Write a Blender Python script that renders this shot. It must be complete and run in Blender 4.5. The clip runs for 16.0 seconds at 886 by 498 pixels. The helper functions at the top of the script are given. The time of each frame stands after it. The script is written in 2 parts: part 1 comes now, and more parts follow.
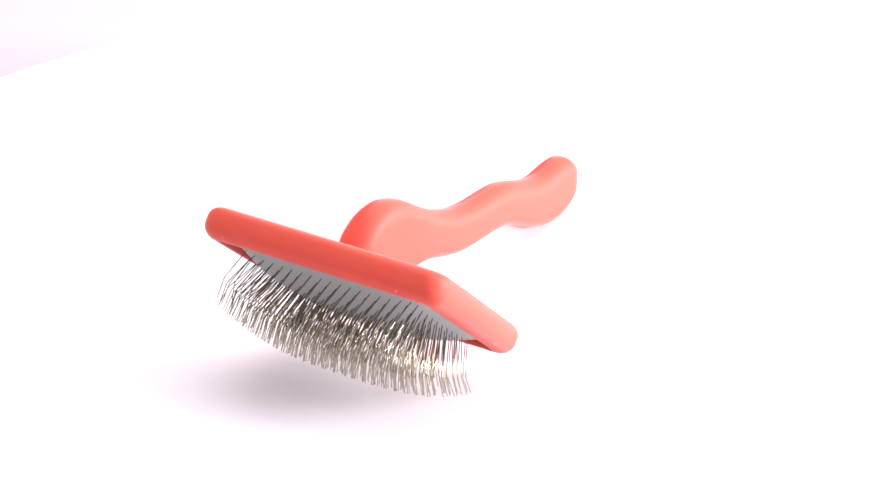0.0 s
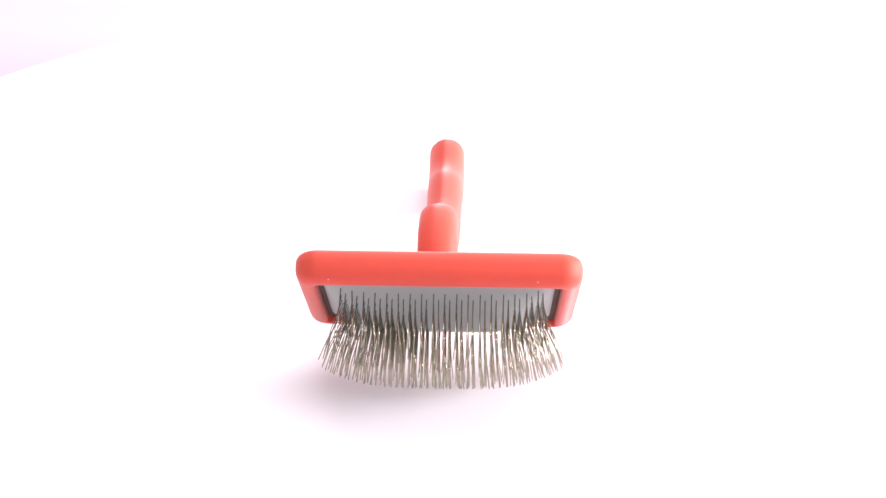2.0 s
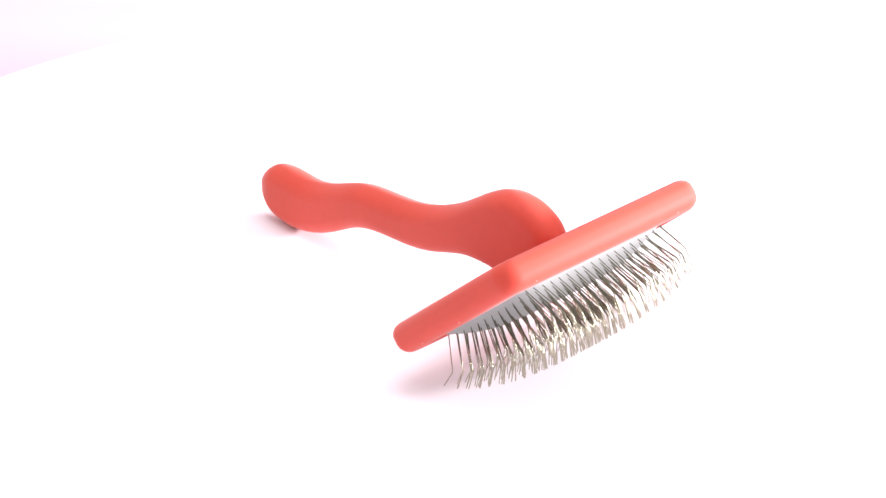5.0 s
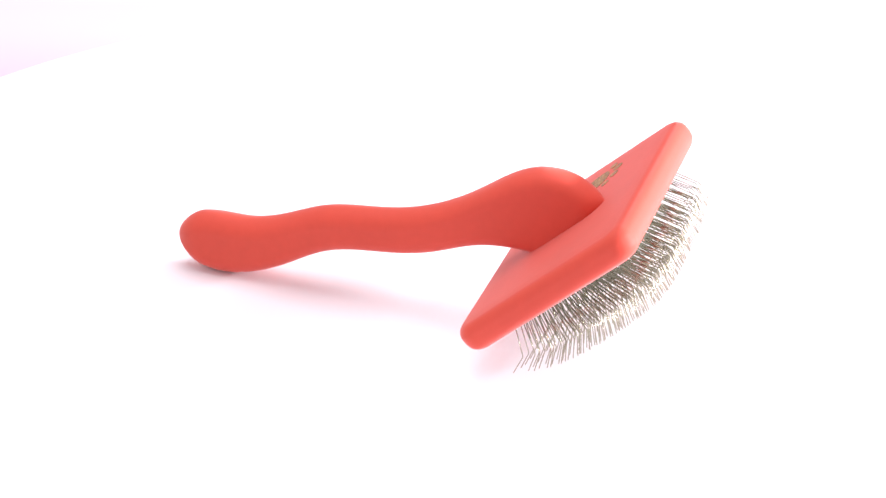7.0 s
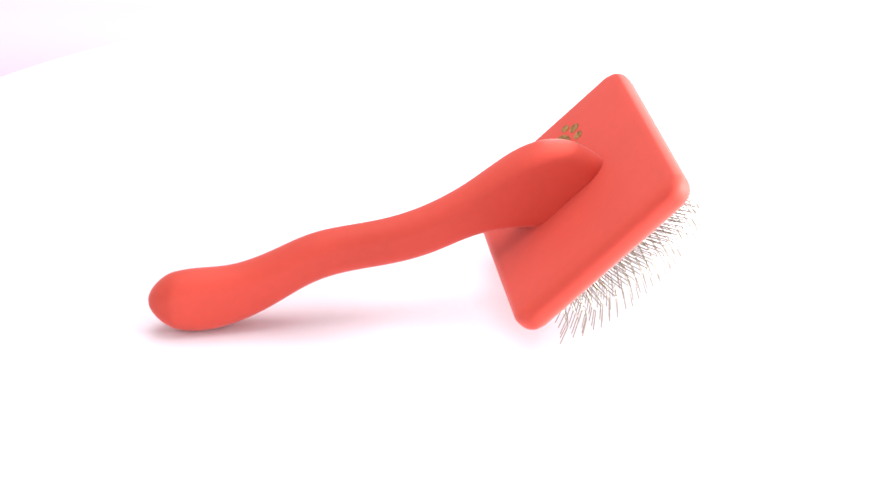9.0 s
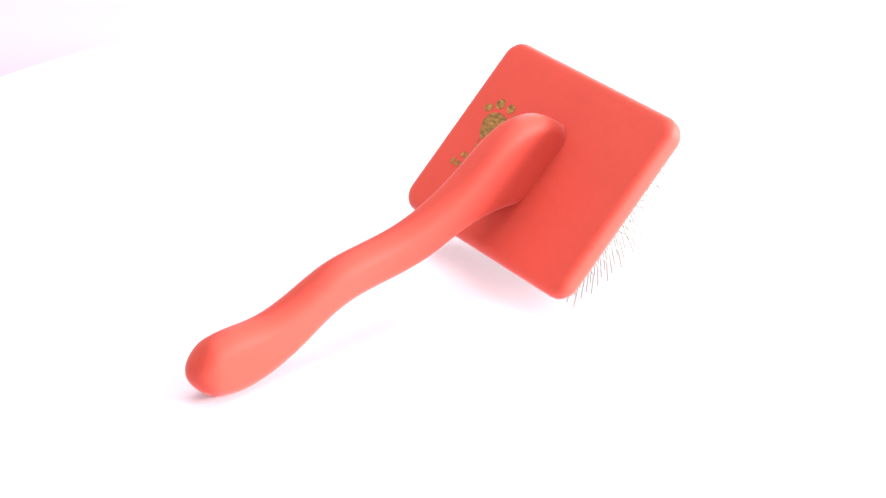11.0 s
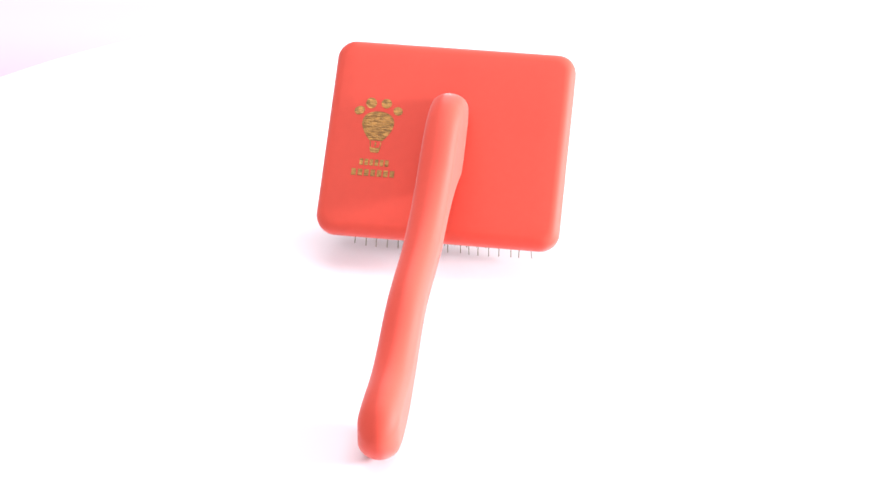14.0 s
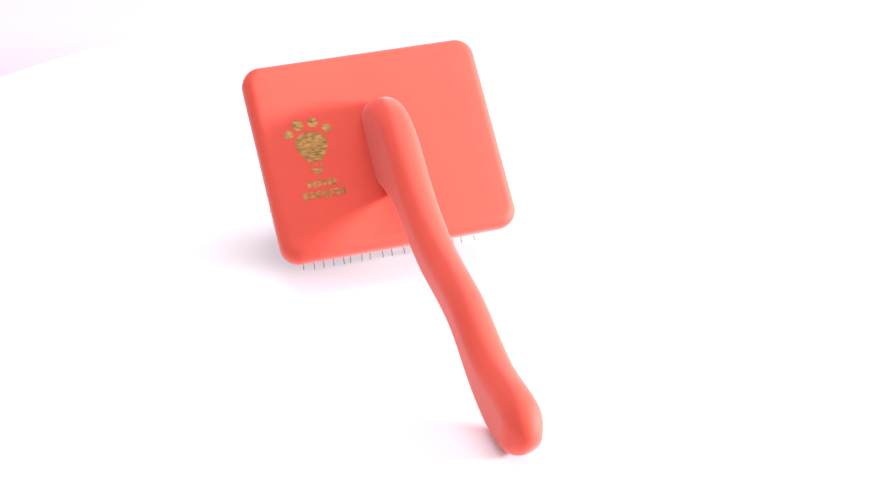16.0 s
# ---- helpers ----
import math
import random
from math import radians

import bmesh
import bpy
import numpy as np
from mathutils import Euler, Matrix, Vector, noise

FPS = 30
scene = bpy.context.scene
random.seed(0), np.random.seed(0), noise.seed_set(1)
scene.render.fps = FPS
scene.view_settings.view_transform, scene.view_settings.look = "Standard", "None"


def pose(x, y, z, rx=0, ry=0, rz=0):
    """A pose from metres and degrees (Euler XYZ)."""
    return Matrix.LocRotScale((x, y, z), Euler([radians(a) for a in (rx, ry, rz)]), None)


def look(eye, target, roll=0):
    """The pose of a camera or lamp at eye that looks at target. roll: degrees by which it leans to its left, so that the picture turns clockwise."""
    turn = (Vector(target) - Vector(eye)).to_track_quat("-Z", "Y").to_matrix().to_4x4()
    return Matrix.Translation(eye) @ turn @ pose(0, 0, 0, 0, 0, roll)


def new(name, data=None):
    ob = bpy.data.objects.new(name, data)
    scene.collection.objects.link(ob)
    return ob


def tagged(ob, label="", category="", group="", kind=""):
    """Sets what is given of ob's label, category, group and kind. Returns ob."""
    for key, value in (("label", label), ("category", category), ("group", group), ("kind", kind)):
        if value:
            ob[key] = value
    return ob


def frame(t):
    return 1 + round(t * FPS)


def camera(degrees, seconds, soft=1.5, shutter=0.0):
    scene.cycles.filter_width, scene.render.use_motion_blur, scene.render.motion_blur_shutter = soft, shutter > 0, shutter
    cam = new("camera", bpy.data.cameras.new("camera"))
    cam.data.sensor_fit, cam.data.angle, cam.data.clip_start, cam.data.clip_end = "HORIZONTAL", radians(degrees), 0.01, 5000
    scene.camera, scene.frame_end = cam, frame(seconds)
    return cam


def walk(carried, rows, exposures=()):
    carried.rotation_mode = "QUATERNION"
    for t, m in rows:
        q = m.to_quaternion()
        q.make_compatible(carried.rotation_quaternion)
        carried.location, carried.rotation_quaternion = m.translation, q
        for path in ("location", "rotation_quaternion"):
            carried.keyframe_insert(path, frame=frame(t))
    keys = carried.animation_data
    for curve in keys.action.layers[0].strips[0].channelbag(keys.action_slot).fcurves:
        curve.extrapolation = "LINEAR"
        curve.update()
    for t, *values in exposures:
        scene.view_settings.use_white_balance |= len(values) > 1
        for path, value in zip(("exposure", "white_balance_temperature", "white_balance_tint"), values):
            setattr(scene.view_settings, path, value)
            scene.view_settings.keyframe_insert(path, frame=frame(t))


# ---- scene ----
# A still camera looks down at a slicker brush that lies on a slowly turning white display turntable.
CAM_EYE = Vector((0.0, -0.72267, 0.45572))
CAM_PITCH, CAM_YAW, CAM_ROLL = radians(-30.426), radians(-0.299), 0.3915
cam_way = Vector((-math.sin(CAM_YAW) * math.cos(CAM_PITCH), math.cos(CAM_YAW) * math.cos(CAM_PITCH), math.sin(CAM_PITCH)))
CAM_POSE = look(CAM_EYE, CAM_EYE + cam_way, CAM_ROLL)
cam = camera(24.70, 16.0)
walk(cam, [(0.0, CAM_POSE), (16.0, CAM_POSE)], exposures=[(0.0, 0.0), (16.0, 0.0)])

# ---- light: a dim white studio, a softbox over the turntable and a strong one low beside it ----
world = bpy.data.worlds.new("studio")
scene.world = world
world.use_nodes = True
world.node_tree.nodes["Background"].inputs["Color"].default_value = (1.0, 0.94, 0.99, 1)
world.node_tree.nodes["Background"].inputs["Strength"].default_value = 0.79


def softbox(name, eye, target, wide, high, watts, color):
    lamp = bpy.data.lights.new(name, "AREA")
    lamp.shape, lamp.size, lamp.size_y, lamp.energy, lamp.color = "RECTANGLE", wide, high, watts, color
    ob = new(name, lamp)
    ob.matrix_world = look(eye, target)
    return ob


softbox("side_softbox", (2.152, 0.0, 0.498), (0.0, 0.0, 0.04), 1.1, 0.28, 160.0, (1.0, 0.94, 1.0))
softbox("top_softbox", (0.0, 0.08, 0.70), (0.0, 0.08, 0.0), 0.50, 0.50, 3.3, (1.0, 0.94, 0.99))


# ---- materials ----
def material(name, color, rough=0.5, metal=0.0, vary=0.0, scale=40.0, bump=0.0, bump_scale=400.0, spec=0.5, sheen=0.0):
    """Principled material with two scales of tone variation and a fine relief."""
    m = bpy.data.materials.new(name)
    m.use_nodes = True
    nt = m.node_tree
    b = nt.nodes["Principled BSDF"]
    b.inputs["Roughness"].default_value, b.inputs["Metallic"].default_value = rough, metal
    b.inputs["Specular IOR Level"].default_value = spec
    b.inputs["Base Color"].default_value = (*color, 1)
    b.inputs["Sheen Weight"].default_value, b.inputs["Sheen Roughness"].default_value = sheen, 0.4
    tc = nt.nodes.new("ShaderNodeTexCoord")
    if vary:
        total = None
        for sc, amount in ((scale, 1.0), (scale * 11, 0.5)):
            n = nt.nodes.new("ShaderNodeTexNoise")
            n.inputs["Scale"].default_value, n.inputs["Detail"].default_value = sc, 3
            nt.links.new(tc.outputs["Object"], n.inputs["Vector"])
            r = nt.nodes.new("ShaderNodeMapRange")
            r.inputs["From Min"].default_value, r.inputs["From Max"].default_value = 0.3, 0.7
            r.inputs["To Min"].default_value, r.inputs["To Max"].default_value = 1 - vary * amount, 1 + vary * amount
            nt.links.new(n.outputs["Fac"], r.inputs["Value"])
            if total is None:
                total = r.outputs["Result"]
            else:
                mu = nt.nodes.new("ShaderNodeMath")
                mu.operation = "MULTIPLY"
                nt.links.new(total, mu.inputs[0])
                nt.links.new(r.outputs["Result"], mu.inputs[1])
                total = mu.outputs[0]
        sca = nt.nodes.new("ShaderNodeVectorMath")
        sca.operation = "SCALE"
        sca.inputs[0].default_value = color
        nt.links.new(total, sca.inputs["Scale"])
        nt.links.new(sca.outputs["Vector"], b.inputs["Base Color"])
    if bump:
        n = nt.nodes.new("ShaderNodeTexNoise")
        n.inputs["Scale"].default_value, n.inputs["Detail"].default_value = bump_scale, 4
        nt.links.new(tc.outputs["Object"], n.inputs["Vector"])
        bm_ = nt.nodes.new("ShaderNodeBump")
        bm_.inputs["Strength"].default_value, bm_.inputs["Distance"].default_value = bump, 0.0005
        nt.links.new(n.outputs["Fac"], bm_.inputs["Height"])
        nt.links.new(bm_.outputs["Normal"], b.inputs["Normal"])
    return m


CORAL = material("coral_lacquer", (0.655, 0.073, 0.045), rough=0.62, spec=0.3, vary=0.035, scale=25, bump=0.06, bump_scale=900, sheen=0.26)
PAD = material("white_rubber_pad", (0.34, 0.36, 0.345), rough=0.6, vary=0.03, scale=80, bump=0.1, bump_scale=1200)
STEEL = material("steel_wire", (0.35, 0.33, 0.25), rough=0.22, metal=1.0)
GOLD = material("gold_foil_print", (0.36, 0.19, 0.045), rough=0.42, metal=0.35, bump=0.5, bump_scale=1500)


def worn_streaks(m, color):
    """Fine streaks along the foil, and darker rubbed patches between them."""
    nt = m.node_tree
    tc = nt.nodes.new("ShaderNodeTexCoord")
    total = None
    for stretch, low, high in (((260, 2400, 2400), 0.55, 1.35), ((420, 520, 520), 0.75, 1.2)):
        mp = nt.nodes.new("ShaderNodeMapping")
        mp.inputs["Scale"].default_value = stretch
        nt.links.new(tc.outputs["Object"], mp.inputs["Vector"])
        n = nt.nodes.new("ShaderNodeTexNoise")
        n.inputs["Scale"].default_value, n.inputs["Detail"].default_value = 1.0, 2
        nt.links.new(mp.outputs["Vector"], n.inputs["Vector"])
        r = nt.nodes.new("ShaderNodeMapRange")
        r.inputs["From Min"].default_value, r.inputs["From Max"].default_value = 0.36, 0.64
        r.inputs["To Min"].default_value, r.inputs["To Max"].default_value = low, high
        nt.links.new(n.outputs["Fac"], r.inputs["Value"])
        if total is None:
            total = r.outputs["Result"]
        else:
            mu = nt.nodes.new("ShaderNodeMath")
            mu.operation = "MULTIPLY"
            nt.links.new(total, mu.inputs[0])
            nt.links.new(r.outputs["Result"], mu.inputs[1])
            total = mu.outputs[0]
    sca = nt.nodes.new("ShaderNodeVectorMath")
    sca.operation = "SCALE"
    sca.inputs[0].default_value = color
    nt.links.new(total, sca.inputs["Scale"])
    nt.links.new(sca.outputs["Vector"], nt.nodes["Principled BSDF"].inputs["Base Color"])


worn_streaks(GOLD, (0.36, 0.19, 0.045))
# dark brown for the added slab that darkens the pad's recess
GAP_FILL = material("dark_gap_fill", (0.055, 0.028, 0.020), rough=0.8, vary=0.15, scale=300)
WHITE = material("white_laminate", (0.885, 0.855, 0.885), rough=0.7, vary=0.006, scale=5, spec=0.0)
PAPER = material("white_paper", (0.78, 0.625, 0.765), rough=0.9, vary=0.006, scale=4, spec=0.0)


# ---- mesh helpers ----
def part(name, bm, mat, parent=None, label="", smooth=True):
    """Links a bmesh as one mesh object, under a thing or a part if one is given."""
    me = bpy.data.meshes.new(name)
    bmesh.ops.recalc_face_normals(bm, faces=bm.faces)
    bm.to_mesh(me)
    bm.free()
    me.materials.append(mat)
    for f in me.polygons:
        f.use_smooth = smooth
    ob = new(name, me)
    if parent is not None:
        ob.parent = parent
    if label:
        ob["label"] = label
    return ob


def skin(bm, rings, close_first=True, close_last=True):
    """Quads between closed rings of points, with capped ends."""
    loops = [[bm.verts.new(p) for p in ring] for ring in rings]
    for a, b in zip(loops, loops[1:]):
        for i in range(len(a)):
            j = (i + 1) % len(a)
            bm.faces.new((a[i], a[j], b[j], b[i]))
    for want, loop in ((close_first, loops[0]), (close_last, loops[-1])):
        if want:
            bm.faces.new(loop)
    return loops


def round_rect(hw, hv, r, steps=8):
    """Outline of a rectangle with rounded corners, as (u, v) points."""
    r = max(r, 0.0004)
    out = []
    for k, (su, sv) in enumerate(((1, 1), (-1, 1), (-1, -1), (1, -1))):
        for i in range(steps + 1):
            a = math.pi / 2 * (k + i / steps)
            out.append((su * (hw - r) + r * math.cos(a), sv * (hv - r) + r * math.sin(a)))
    return out


# ---- the setting ----
def build_setting():
    bm = bmesh.new()
    rings = [[(x, y, z) for x, y in ((-6, -4), (6, -4), (6, 3), (-6, 3))] for z in (-0.06, -0.08)]
    skin(bm, rings)
    tagged(part("floor", bm, PAPER, smooth=False), "plain white paper ground under the turntable", "floor", kind="structure")


def build_turntable():
    top = new("turntable")
    tagged(top, "round white display turntable with a smooth matt top, slowly turning", "turntable")
    bm = bmesh.new()
    rings = []
    for r, z in ((0.0, 0.0), (0.10, 0.0), (0.20, 0.0), (0.3195, 0.0), (0.3212, -0.0006), (0.3220, -0.0022), (0.3220, -0.014), (0.3205, -0.016), (0.20, -0.016)):
        if r == 0.0:
            continue
        rings.append([(r * math.cos(a), r * math.sin(a), z) for a in np.linspace(0, 2 * math.pi, 128, endpoint=False)])
    skin(bm, rings)
    part("platter", bm, WHITE, top)
    bm = bmesh.new()
    rings = [[(r * math.cos(a), r * math.sin(a), z) for a in np.linspace(0, 2 * math.pi, 64, endpoint=False)]
             for r, z in ((0.15, -0.016), (0.15, -0.022), (0.18, -0.026), (0.18, -0.058), (0.176, -0.060))]
    skin(bm, rings)
    part("base", bm, WHITE, top)
    return top


# ---- the brush; its own space: handle along -y, mirror plane x = 0, z = 0 on the turntable ----
HEAD_MID = Vector((0.0, 0.0029, 0.05292))
TILT = radians(43.148)
EV = Vector((0, math.cos(TILT), math.sin(TILT)))
EN = Vector((0, -math.sin(TILT), math.cos(TILT)))
HALF_W, HALF_V, THICK, CORNER, EDGE = 0.0528, 0.04445, 0.01268, 0.0082, 0.0047


def head(u, v, n):
    """A place on the head: u across, v up along it, n out of its back."""
    return HEAD_MID + Vector((u, 0, 0)) + EV * v + EN * n


def build_head(brush):
    bm = bmesh.new()
    spec = []  # inset, depth n
    for i in range(7):
        a = math.pi / 2 * i / 6
        spec.append((EDGE * (1 - math.sin(a)), -EDGE * (1 - math.cos(a))))
    low = 0.0056
    for i in range(6):
        a = math.pi / 2 * i / 5
        spec.append((low * (1 - math.cos(a)), -THICK + low * (1 - math.sin(a))))
    rings = [[head(u, v, -0.0) for u, v in round_rect(HALF_W - 0.012, HALF_V - 0.012, 0.004)]]
    for inset, n in spec:
        rings.append([head(u, v, n) for u, v in round_rect(HALF_W - inset, HALF_V - inset, CORNER - inset * 0.75)])
    # front rim and the recess that holds the pad
    for inset, n in ((0.0067, -THICK), (0.0073, -THICK + 0.0006), (0.0075, -THICK + 0.0018), (0.0076, -THICK + 0.0085)):
        rings.append([head(u, v, n) for u, v in round_rect(HALF_W - inset, HALF_V - inset, 0.0030)])
    skin(bm, rings)
    return part("head", bm, CORAL, brush, "coral painted wooden head, rounded square")


PAD_U, PAD_V, PAD_R = 0.0434, 0.0349, 0.0105


def pad_rise(u, v):
    """Height of the domed pad over the front plane of the head."""
    a, b = min(abs(u) / PAD_U, 1), min(abs(v) / PAD_V, 1)
    return -0.0029 + 0.0105 * (1 - a ** 4) * (1 - b ** 3.5)


def build_pad(brush):
    bm = bmesh.new()
    rings = [[head(u, v, -THICK + 0.0082) for u, v in round_rect(PAD_U, PAD_V, PAD_R, 6)]]
    for k in range(15):
        s = 1 - (k / 15) ** 1.3
        rings.append([head(u * s, v * s, -THICK - pad_rise(u * s, v * s)) for u, v in round_rect(PAD_U, PAD_V, PAD_R, 6)])
    skin(bm, rings)
    part("pad", bm, PAD, brush, "domed white rubber pin cushion")
    # added dark slab that makes the gap round the pad read dark
    bm = bmesh.new()
    skin(bm, [[head(u, v, -THICK + n) for u, v in round_rect(HALF_W - 0.0079, HALF_V - 0.0079, 0.0028, 4)] for n in (0.0083, 0.0026)])
    part("pad_gap_fill", bm, GAP_FILL, brush, "dark brown fill added to darken the recess round the pad", smooth=False)


# centre height and half height of the handle, from its end to its root
H_Y = (-0.17188, 0.01365)
H_C = (0.01492, 0.01397, 0.01511, 0.02107, 0.02920, 0.03285, 0.03505, 0.03981, 0.04775, 0.05491, 0.05608, 0.04896)
H_H = (0.00904, 0.01370, 0.01300, 0.01179, 0.01057, 0.00988, 0.01007, 0.01069, 0.01210, 0.01658, 0.01980, 0.02060)
H_W = (0.00806, 0.00729, 0.00745)
H_CAP = 0.01177
ROOT_Y = -0.004
ROOT_SHIFT = 0.0013  # the root sits a little off the middle of the head


def spline(values, s):
    """Natural cubic spline through evenly spaced values, at s from 0 to 1."""
    n = len(values)
    h = 1 / (n - 1)
    a, b = np.eye(n), np.zeros(n)
    for i in range(1, n - 1):
        a[i, i - 1:i + 2] = 1, 4, 1
        b[i] = 6 * (values[i - 1] - 2 * values[i] + values[i + 1]) / h ** 2
    m = np.linalg.solve(a, b)
    i = min(int(s / h), n - 2)
    p, q = (i + 1) - s / h, s / h - i
    return p * values[i] + q * values[i + 1] + ((p ** 3 - p) * m[i] + (q ** 3 - q) * m[i + 1]) * h * h / 6


def section(w, h, c, y, x, e):
    """A cross-section of the handle: straight sides, and rounded ends whose corners grow fuller as e falls below 1."""
    out = []
    r = min(w, h)
    for half in (1, -1):
        for i in range(33):
            a = math.pi * i / 32
            ca, sa = math.cos(a) * half, math.sin(a)
            out.append((x + w * math.copysign(abs(ca) ** e, ca), y, c + half * (h - r + r * sa ** e if sa > 1e-9 else h - r)))
    return out


def build_handle(brush):
    bm = bmesh.new()
    rings = []
    length = H_Y[1] - H_Y[0]
    marks = [H_CAP / length * (1 - math.cos(math.pi / 2 * i / 12)) for i in range(1, 12)]
    marks += list(np.linspace(H_CAP / length, 1, 110))
    for s in marks:
        y = H_Y[0] + length * s
        if y > ROOT_Y:
            break
        d = min(length * s / H_CAP, 1)
        k = math.sqrt(max(1 - (1 - d) ** 2, 0))
        c, h = spline(H_C, s), spline(H_H, s) * k
        w = float(np.interp(s, (0, 0.5, 1), H_W)) * k
        e = 1.0 - 0.16 * min(max((s - 0.55) / 0.35, 0), 1)
        k = min(max((s - 0.4) / 0.55, 0), 1)
        ring = section(w, h, c, y, ROOT_SHIFT * k * k * (3 - 2 * k), e)
        # keep the root inside the head
        out = []
        for x, yy, z in ring:
            p = Vector((x, yy, z)) - HEAD_MID
            n = p.dot(EN)
            if n < -0.004:
                q = Vector((x, yy, z)) + EN * (-0.004 - n)
                out.append(q)
            else:
                out.append(Vector((x, yy, z)))
        rings.append(out)
    # the root runs out on the head in a rounded tip
    y0, y1, reach = ROOT_Y, 0.0172, 0.0085
    s0 = (y0 - H_Y[0]) / length
    z0 = spline(H_C, s0) + spline(H_H, s0)
    slope = (z0 - spline(H_C, s0 - 0.02) - spline(H_H, s0 - 0.02)) / (0.02 * length)
    run = y1 - y0
    fall = (HEAD_MID.z + (y1 - HEAD_MID.y) * math.tan(TILT) - z0 - slope * run) / run ** 2
    for y in list(np.linspace(y0, y1 - reach, 9)[1:]) + [y1 - reach * (1 - math.sin(math.pi / 2 * i / 10)) for i in range(1, 11)]:
        d = y - y0
        top = z0 + slope * d + fall * d * d
        low = HEAD_MID.z + (y - HEAD_MID.y) * math.tan(TILT) - 0.006
        k = max((y - y1 + reach) / reach, 0)
        w = H_W[2] * math.sqrt(max(1 - k * k, 0.0)) + 0.0001
        ring = [Vector(p) for p in section(w, max((top - low) / 2, w), (top + low) / 2, y, ROOT_SHIFT, 0.84 + 0.1 * (d / run) ** 2)]
        rings.append(ring)
    skin(bm, rings)
    return part("handle", bm, CORAL, brush, "wavy coral painted wooden handle")


def build_pins(brush):
    """Bent wire pins in staggered rows: staples of two legs each, those at the sides leaning outwards."""
    r, l1, l2, bend = 0.00021, 0.01526, 0.00853, radians(42.8)
    bm = bmesh.new()
    axis = [Vector((0, 0, -0.002)), Vector((0, 0, l1 - 0.0008)), Vector((0, -0.0001, l1 - 0.0003))]
    way = Vector((0, -math.sin(bend), math.cos(bend)))
    knee = Vector((0, 0, l1))
    axis += [knee + way * 0.0004, knee + way * (l2 - 0.0002), knee + way * l2]
    rings = []
    for i, p in enumerate(axis):
        t = (axis[min(i + 1, len(axis) - 1)] - axis[max(i - 1, 0)]).normalized()
        side = Vector((1, 0, 0))
        up = t.cross(side)
        rr = r * (0.5 if i == len(axis) - 1 else 1)
        rings.append([p + (side * math.cos(a) + up * math.sin(a)) * rr for a in (2 * math.pi * j / 6 for j in range(6))])
    skin(bm, rings)
    first = part("pin", bm, STEEL, brush)
    rng = random.Random(4)
    frame_m = Matrix((Vector((1, 0, 0)), EV, -EN)).transposed()
    count, rest = 0, []
    rows, vlo, vhi = 23, -0.02738, 0.02975
    pitch, gap, shift = 0.00860, 0.00417, -0.00103
    for row in range(rows):
        g = row / (rows - 1)
        v = vlo + (vhi - vlo) * g
        for col in range(18):
            u = (col // 2 - 4) * pitch + (gap if col % 2 else -gap) / 2 + (-0.0009 if row % 2 else 0.0009) + shift
            f = u / 0.0363
            su = radians(0.3 + (9.0 - 10.6 * g) * f + (71.2 * g * (1 - g) - 0.3) * f ** 3 + rng.gauss(0, 1.1))
            sv = radians(-22.3 + 53.9 * g + 60.6 * g * (1 - g) + rng.gauss(0, 0.9))
            if abs(f) > 0.9 and rng.random() < 0.12:
                su += radians(rng.uniform(1, 5)) * (1 if f > 0 else -1)
            m = Matrix.Rotation(su, 3, "Y") @ Matrix.Rotation(-sv, 3, "X") @ Matrix.Rotation(radians(rng.gauss(0, 3.5)), 3, "Z")
            place = Matrix.Translation(head(u, v, -THICK - pad_rise(u, v))) @ (frame_m @ m).to_4x4()
            if row < 6:
                rest.append(place)
                continue
            ob = first if count == 0 else new("pin", first.data)
            ob.parent = brush
            ob.matrix_local = place
            count += 1
    # the rows next to the lower edge, joined
    bm = bmesh.new()
    for place in rest:
        tmp = first.data.copy()
        tmp.transform(place)
        bm.from_mesh(tmp)
        bpy.data.meshes.remove(tmp)
    tagged(part("pin_field", bm, STEEL, brush), kind="stuff")


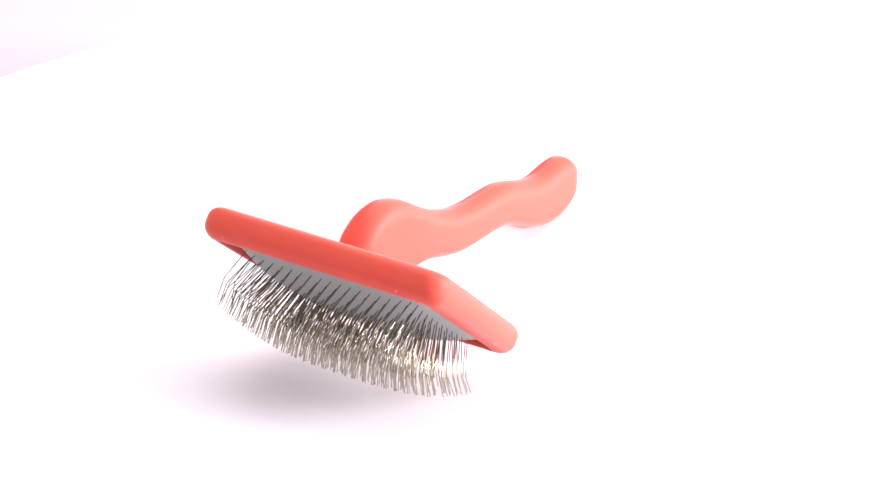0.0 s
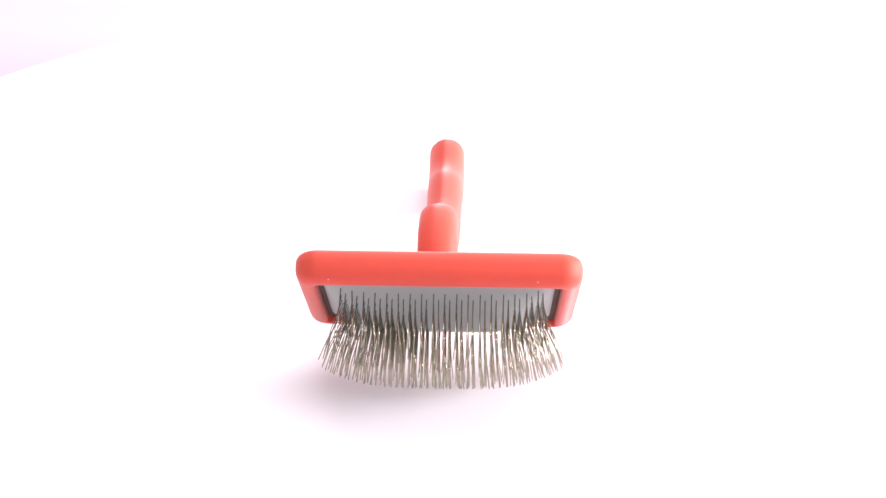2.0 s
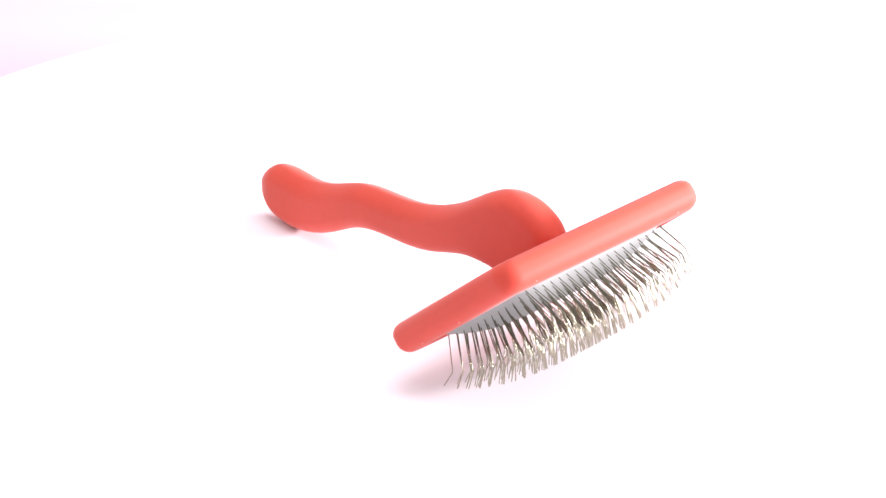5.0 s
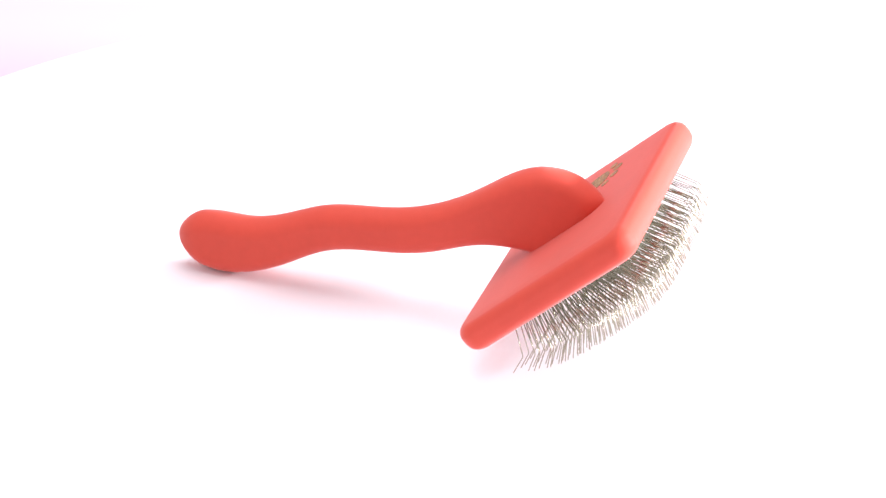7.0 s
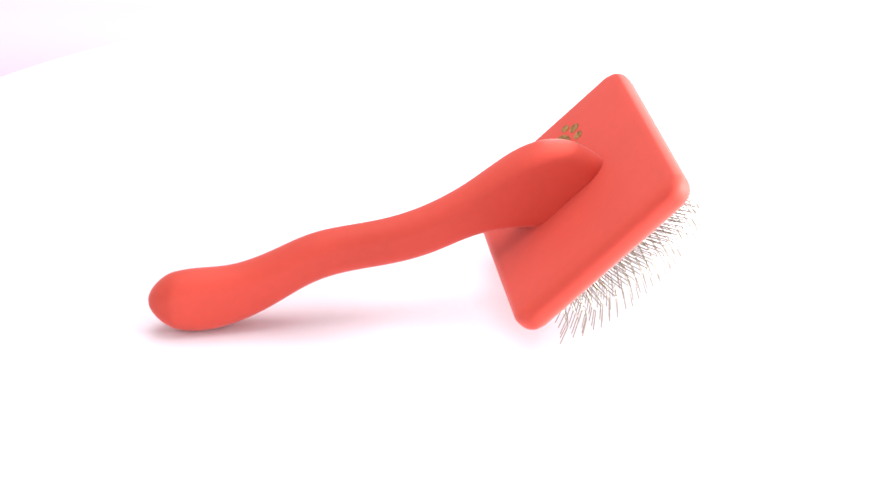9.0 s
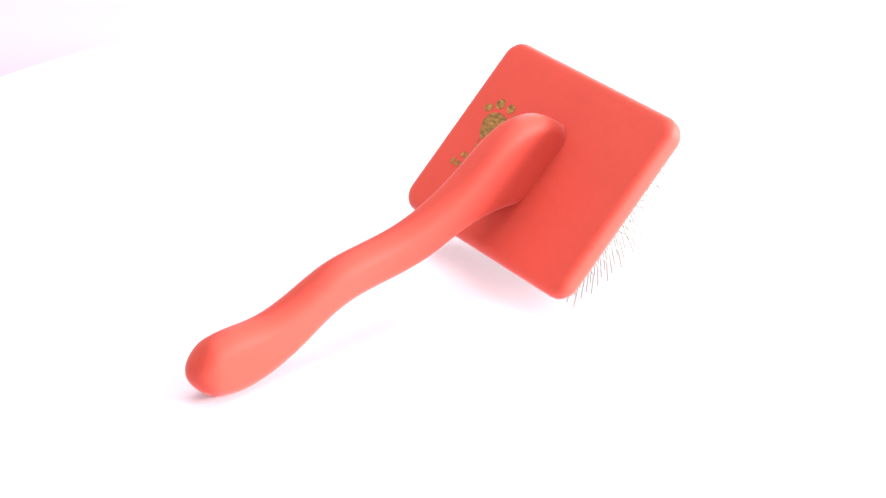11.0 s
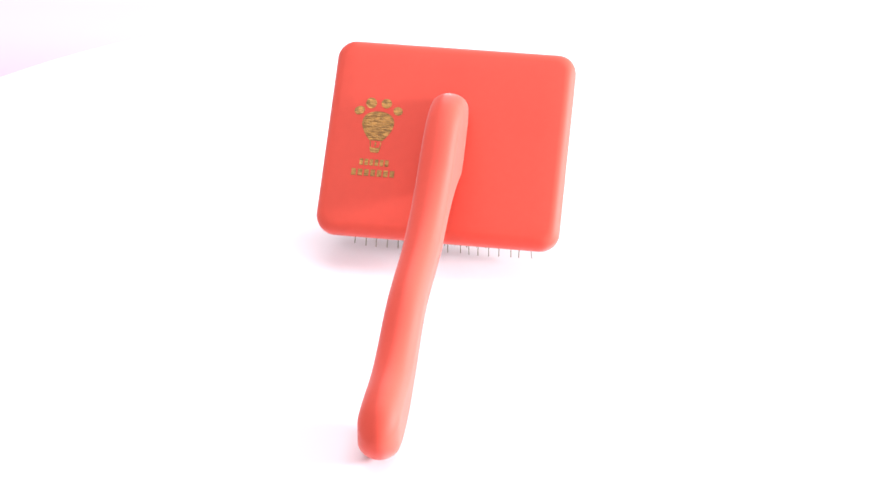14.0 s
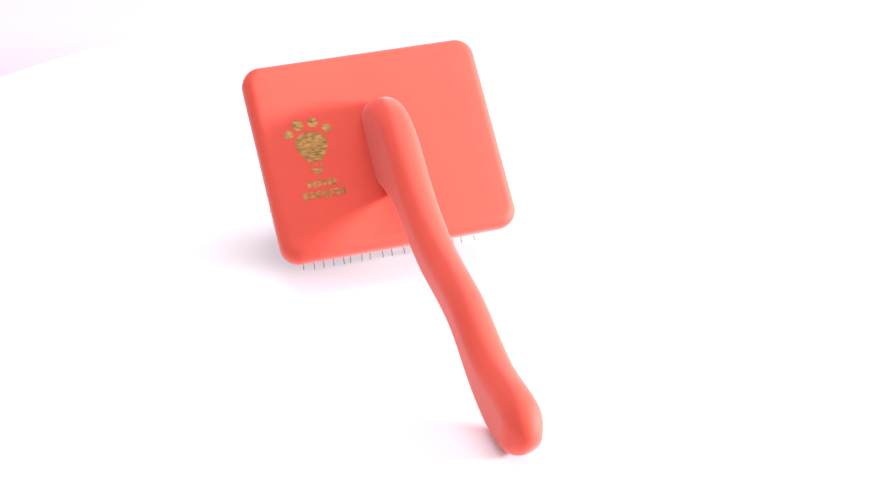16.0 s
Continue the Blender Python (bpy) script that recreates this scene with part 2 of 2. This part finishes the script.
def build_mark(brush):
    """Gold foil mark on the back of the head: a paw-shaped balloon over two short lines of print."""
    lift = 0.00016

    def flat(outline, name, parent):
        bm = bmesh.new()
        skin(bm, [[head(u, v, 0.0002 - 0.0006) for u, v in outline], [head(u, v, lift) for u, v in outline]])
        return part(name, bm, GOLD, parent, smooth=False)

    def disc(u, v, ru, rv, lean=0.0):
        out = []
        for i in range(20):
            a = 2 * math.pi * i / 20
            p, q = ru * math.cos(a), rv * math.sin(a)
            out.append((u + p * math.cos(lean) - q * math.sin(lean), v + p * math.sin(lean) + q * math.cos(lean)))
        return out

    def bar(u, v, hu, hv):
        return [(u - hu, v - hv), (u + hu, v - hv), (u + hu, v + hv), (u - hu, v + hv)]

    # the balloon: strips of foil, wide above and drawn in below
    mid, top, low = -0.0304, 0.0109, -0.0027

    def half(v):
        k = (v - 0.0052) / (top - 0.0052) if v > 0.0052 else 0.0
        if k > 0:
            return 0.0070 * max(1 - k ** 2.4, 0) ** 0.5
        d = (0.0052 - v) / (0.0052 - low)
        return 0.0070 - 0.0042 * d ** 1.7

    levels = [low + (top - low) * i / 24 for i in range(25)]
    outline = [(mid + half(v), v) for v in levels] + [(mid - half(v), v) for v in reversed(levels[:-1])]
    bm = bmesh.new()
    skin(bm, [[head(u, v, -0.0004) for u, v in outline], [head(u, v, 0.00006) for u, v in outline]])
    mark = part("gold_mark", bm, GOLD, brush, "worn gold foil paw-shaped balloon mark", smooth=False)
    strips = 11
    for i in range(strips):
        a = low + (top - low) * i / strips + 0.00010
        b = low + (top - low) * (i + 1) / strips - 0.00016
        c = (a + b) / 2
        flat([(mid - half(a), a), (mid + half(a), a), (mid + half(c), c), (mid + half(b), b), (mid - half(b), b), (mid - half(c), c)], "foil_strip", mark)
    for u, v, ru, rv, lean in ((-0.0392, 0.0108, 0.0023, 0.0019, 0.5), (-0.0344, 0.0145, 0.0024, 0.0025, 0.2),
                               (-0.0277, 0.0147, 0.0023, 0.0022, -0.2), (-0.0223, 0.0115, 0.0021, 0.0019, -0.5)):
        flat(disc(u, v, ru, rv, lean), "toe", mark)
    for k in (-1, 1):
        flat([(mid + k * 0.0024 - 0.0002, low - 0.0003), (mid + k * 0.0024 + 0.0002, low - 0.0003),
              (mid + k * 0.0020 + 0.0002, -0.0060), (mid + k * 0.0020 - 0.0002, -0.0060)], "rope", mark)
    flat(bar(mid, -0.0043, 0.0003, 0.0010), "rope", mark)
    flat([(mid - 0.0024, -0.0060), (mid - 0.0017, -0.0082), (mid + 0.0017, -0.0082), (mid + 0.0024, -0.0060)], "basket", mark)
    for i in range(6):
        flat(bar(-0.0355 + i * 0.00222, -0.01275, 0.00078, 0.00142), "print_bar", mark)
    for i in range(7):
        flat(bar(-0.0383 + i * 0.00280, -0.01750, 0.00098, 0.00150), "print_bar", mark)


CHIP = material("bare_white_primer", (0.85, 0.55, 0.5), rough=0.6)


def build_chips(brush):
    """Tiny paint chips on the front edge of the head."""
    for u, v, n in ((0.0400, HALF_V - 0.0008, -THICK + 0.0010), (-0.0360, HALF_V - 0.0008, -THICK + 0.0010), (HALF_W - 0.0008, 0.0050, -THICK + 0.0010),
                    (HALF_W - 0.0008, -0.0235, -THICK + 0.0011), (-HALF_W + 0.0008, -0.020, -THICK + 0.0010), (-0.012, -HALF_V + 0.0007, -THICK + 0.0011)):
        bm = bmesh.new()
        bmesh.ops.create_icosphere(bm, subdivisions=1, radius=0.00022, matrix=Matrix.Translation(head(u, v, n)))
        part("paint_chip", bm, CHIP, brush)
    bm = bmesh.new()
    bmesh.ops.create_icosphere(bm, subdivisions=1, radius=0.00026, matrix=Matrix.Translation((0.0073, -0.134, 0.0125)))
    part("paint_chip", bm, CHIP, brush)


def build_brush():
    brush = new("slicker_brush")
    tagged(brush, "coral wooden pet slicker brush with bent steel pins, lying on turntable", "brush")
    build_head(brush)
    build_handle(brush)
    build_pad(brush)
    build_mark(brush)
    build_chips(brush)
    build_pins(brush)
    return brush


build_setting()
turntable = build_turntable()
brush = build_brush()


def turn(t):
    """The turntable's angle, in degrees."""
    return -94.905 + 14.3625 * (t - 8) - 0.0033 * (t - 8) ** 2


def motions():
    ox, oy = -0.00378, 0.05339
    times = [0.5 * i for i in range(33)]
    rows = []
    for t in times:
        a = radians(turn(t))
        rows.append((t, pose(ox * math.cos(a) - oy * math.sin(a), ox * math.sin(a) + oy * math.cos(a), 0, 0, 0, turn(t))))
    walk(brush, rows)
    walk(turntable, [(t, pose(0, 0, 0, 0, 0, turn(t))) for t in times])


motions()
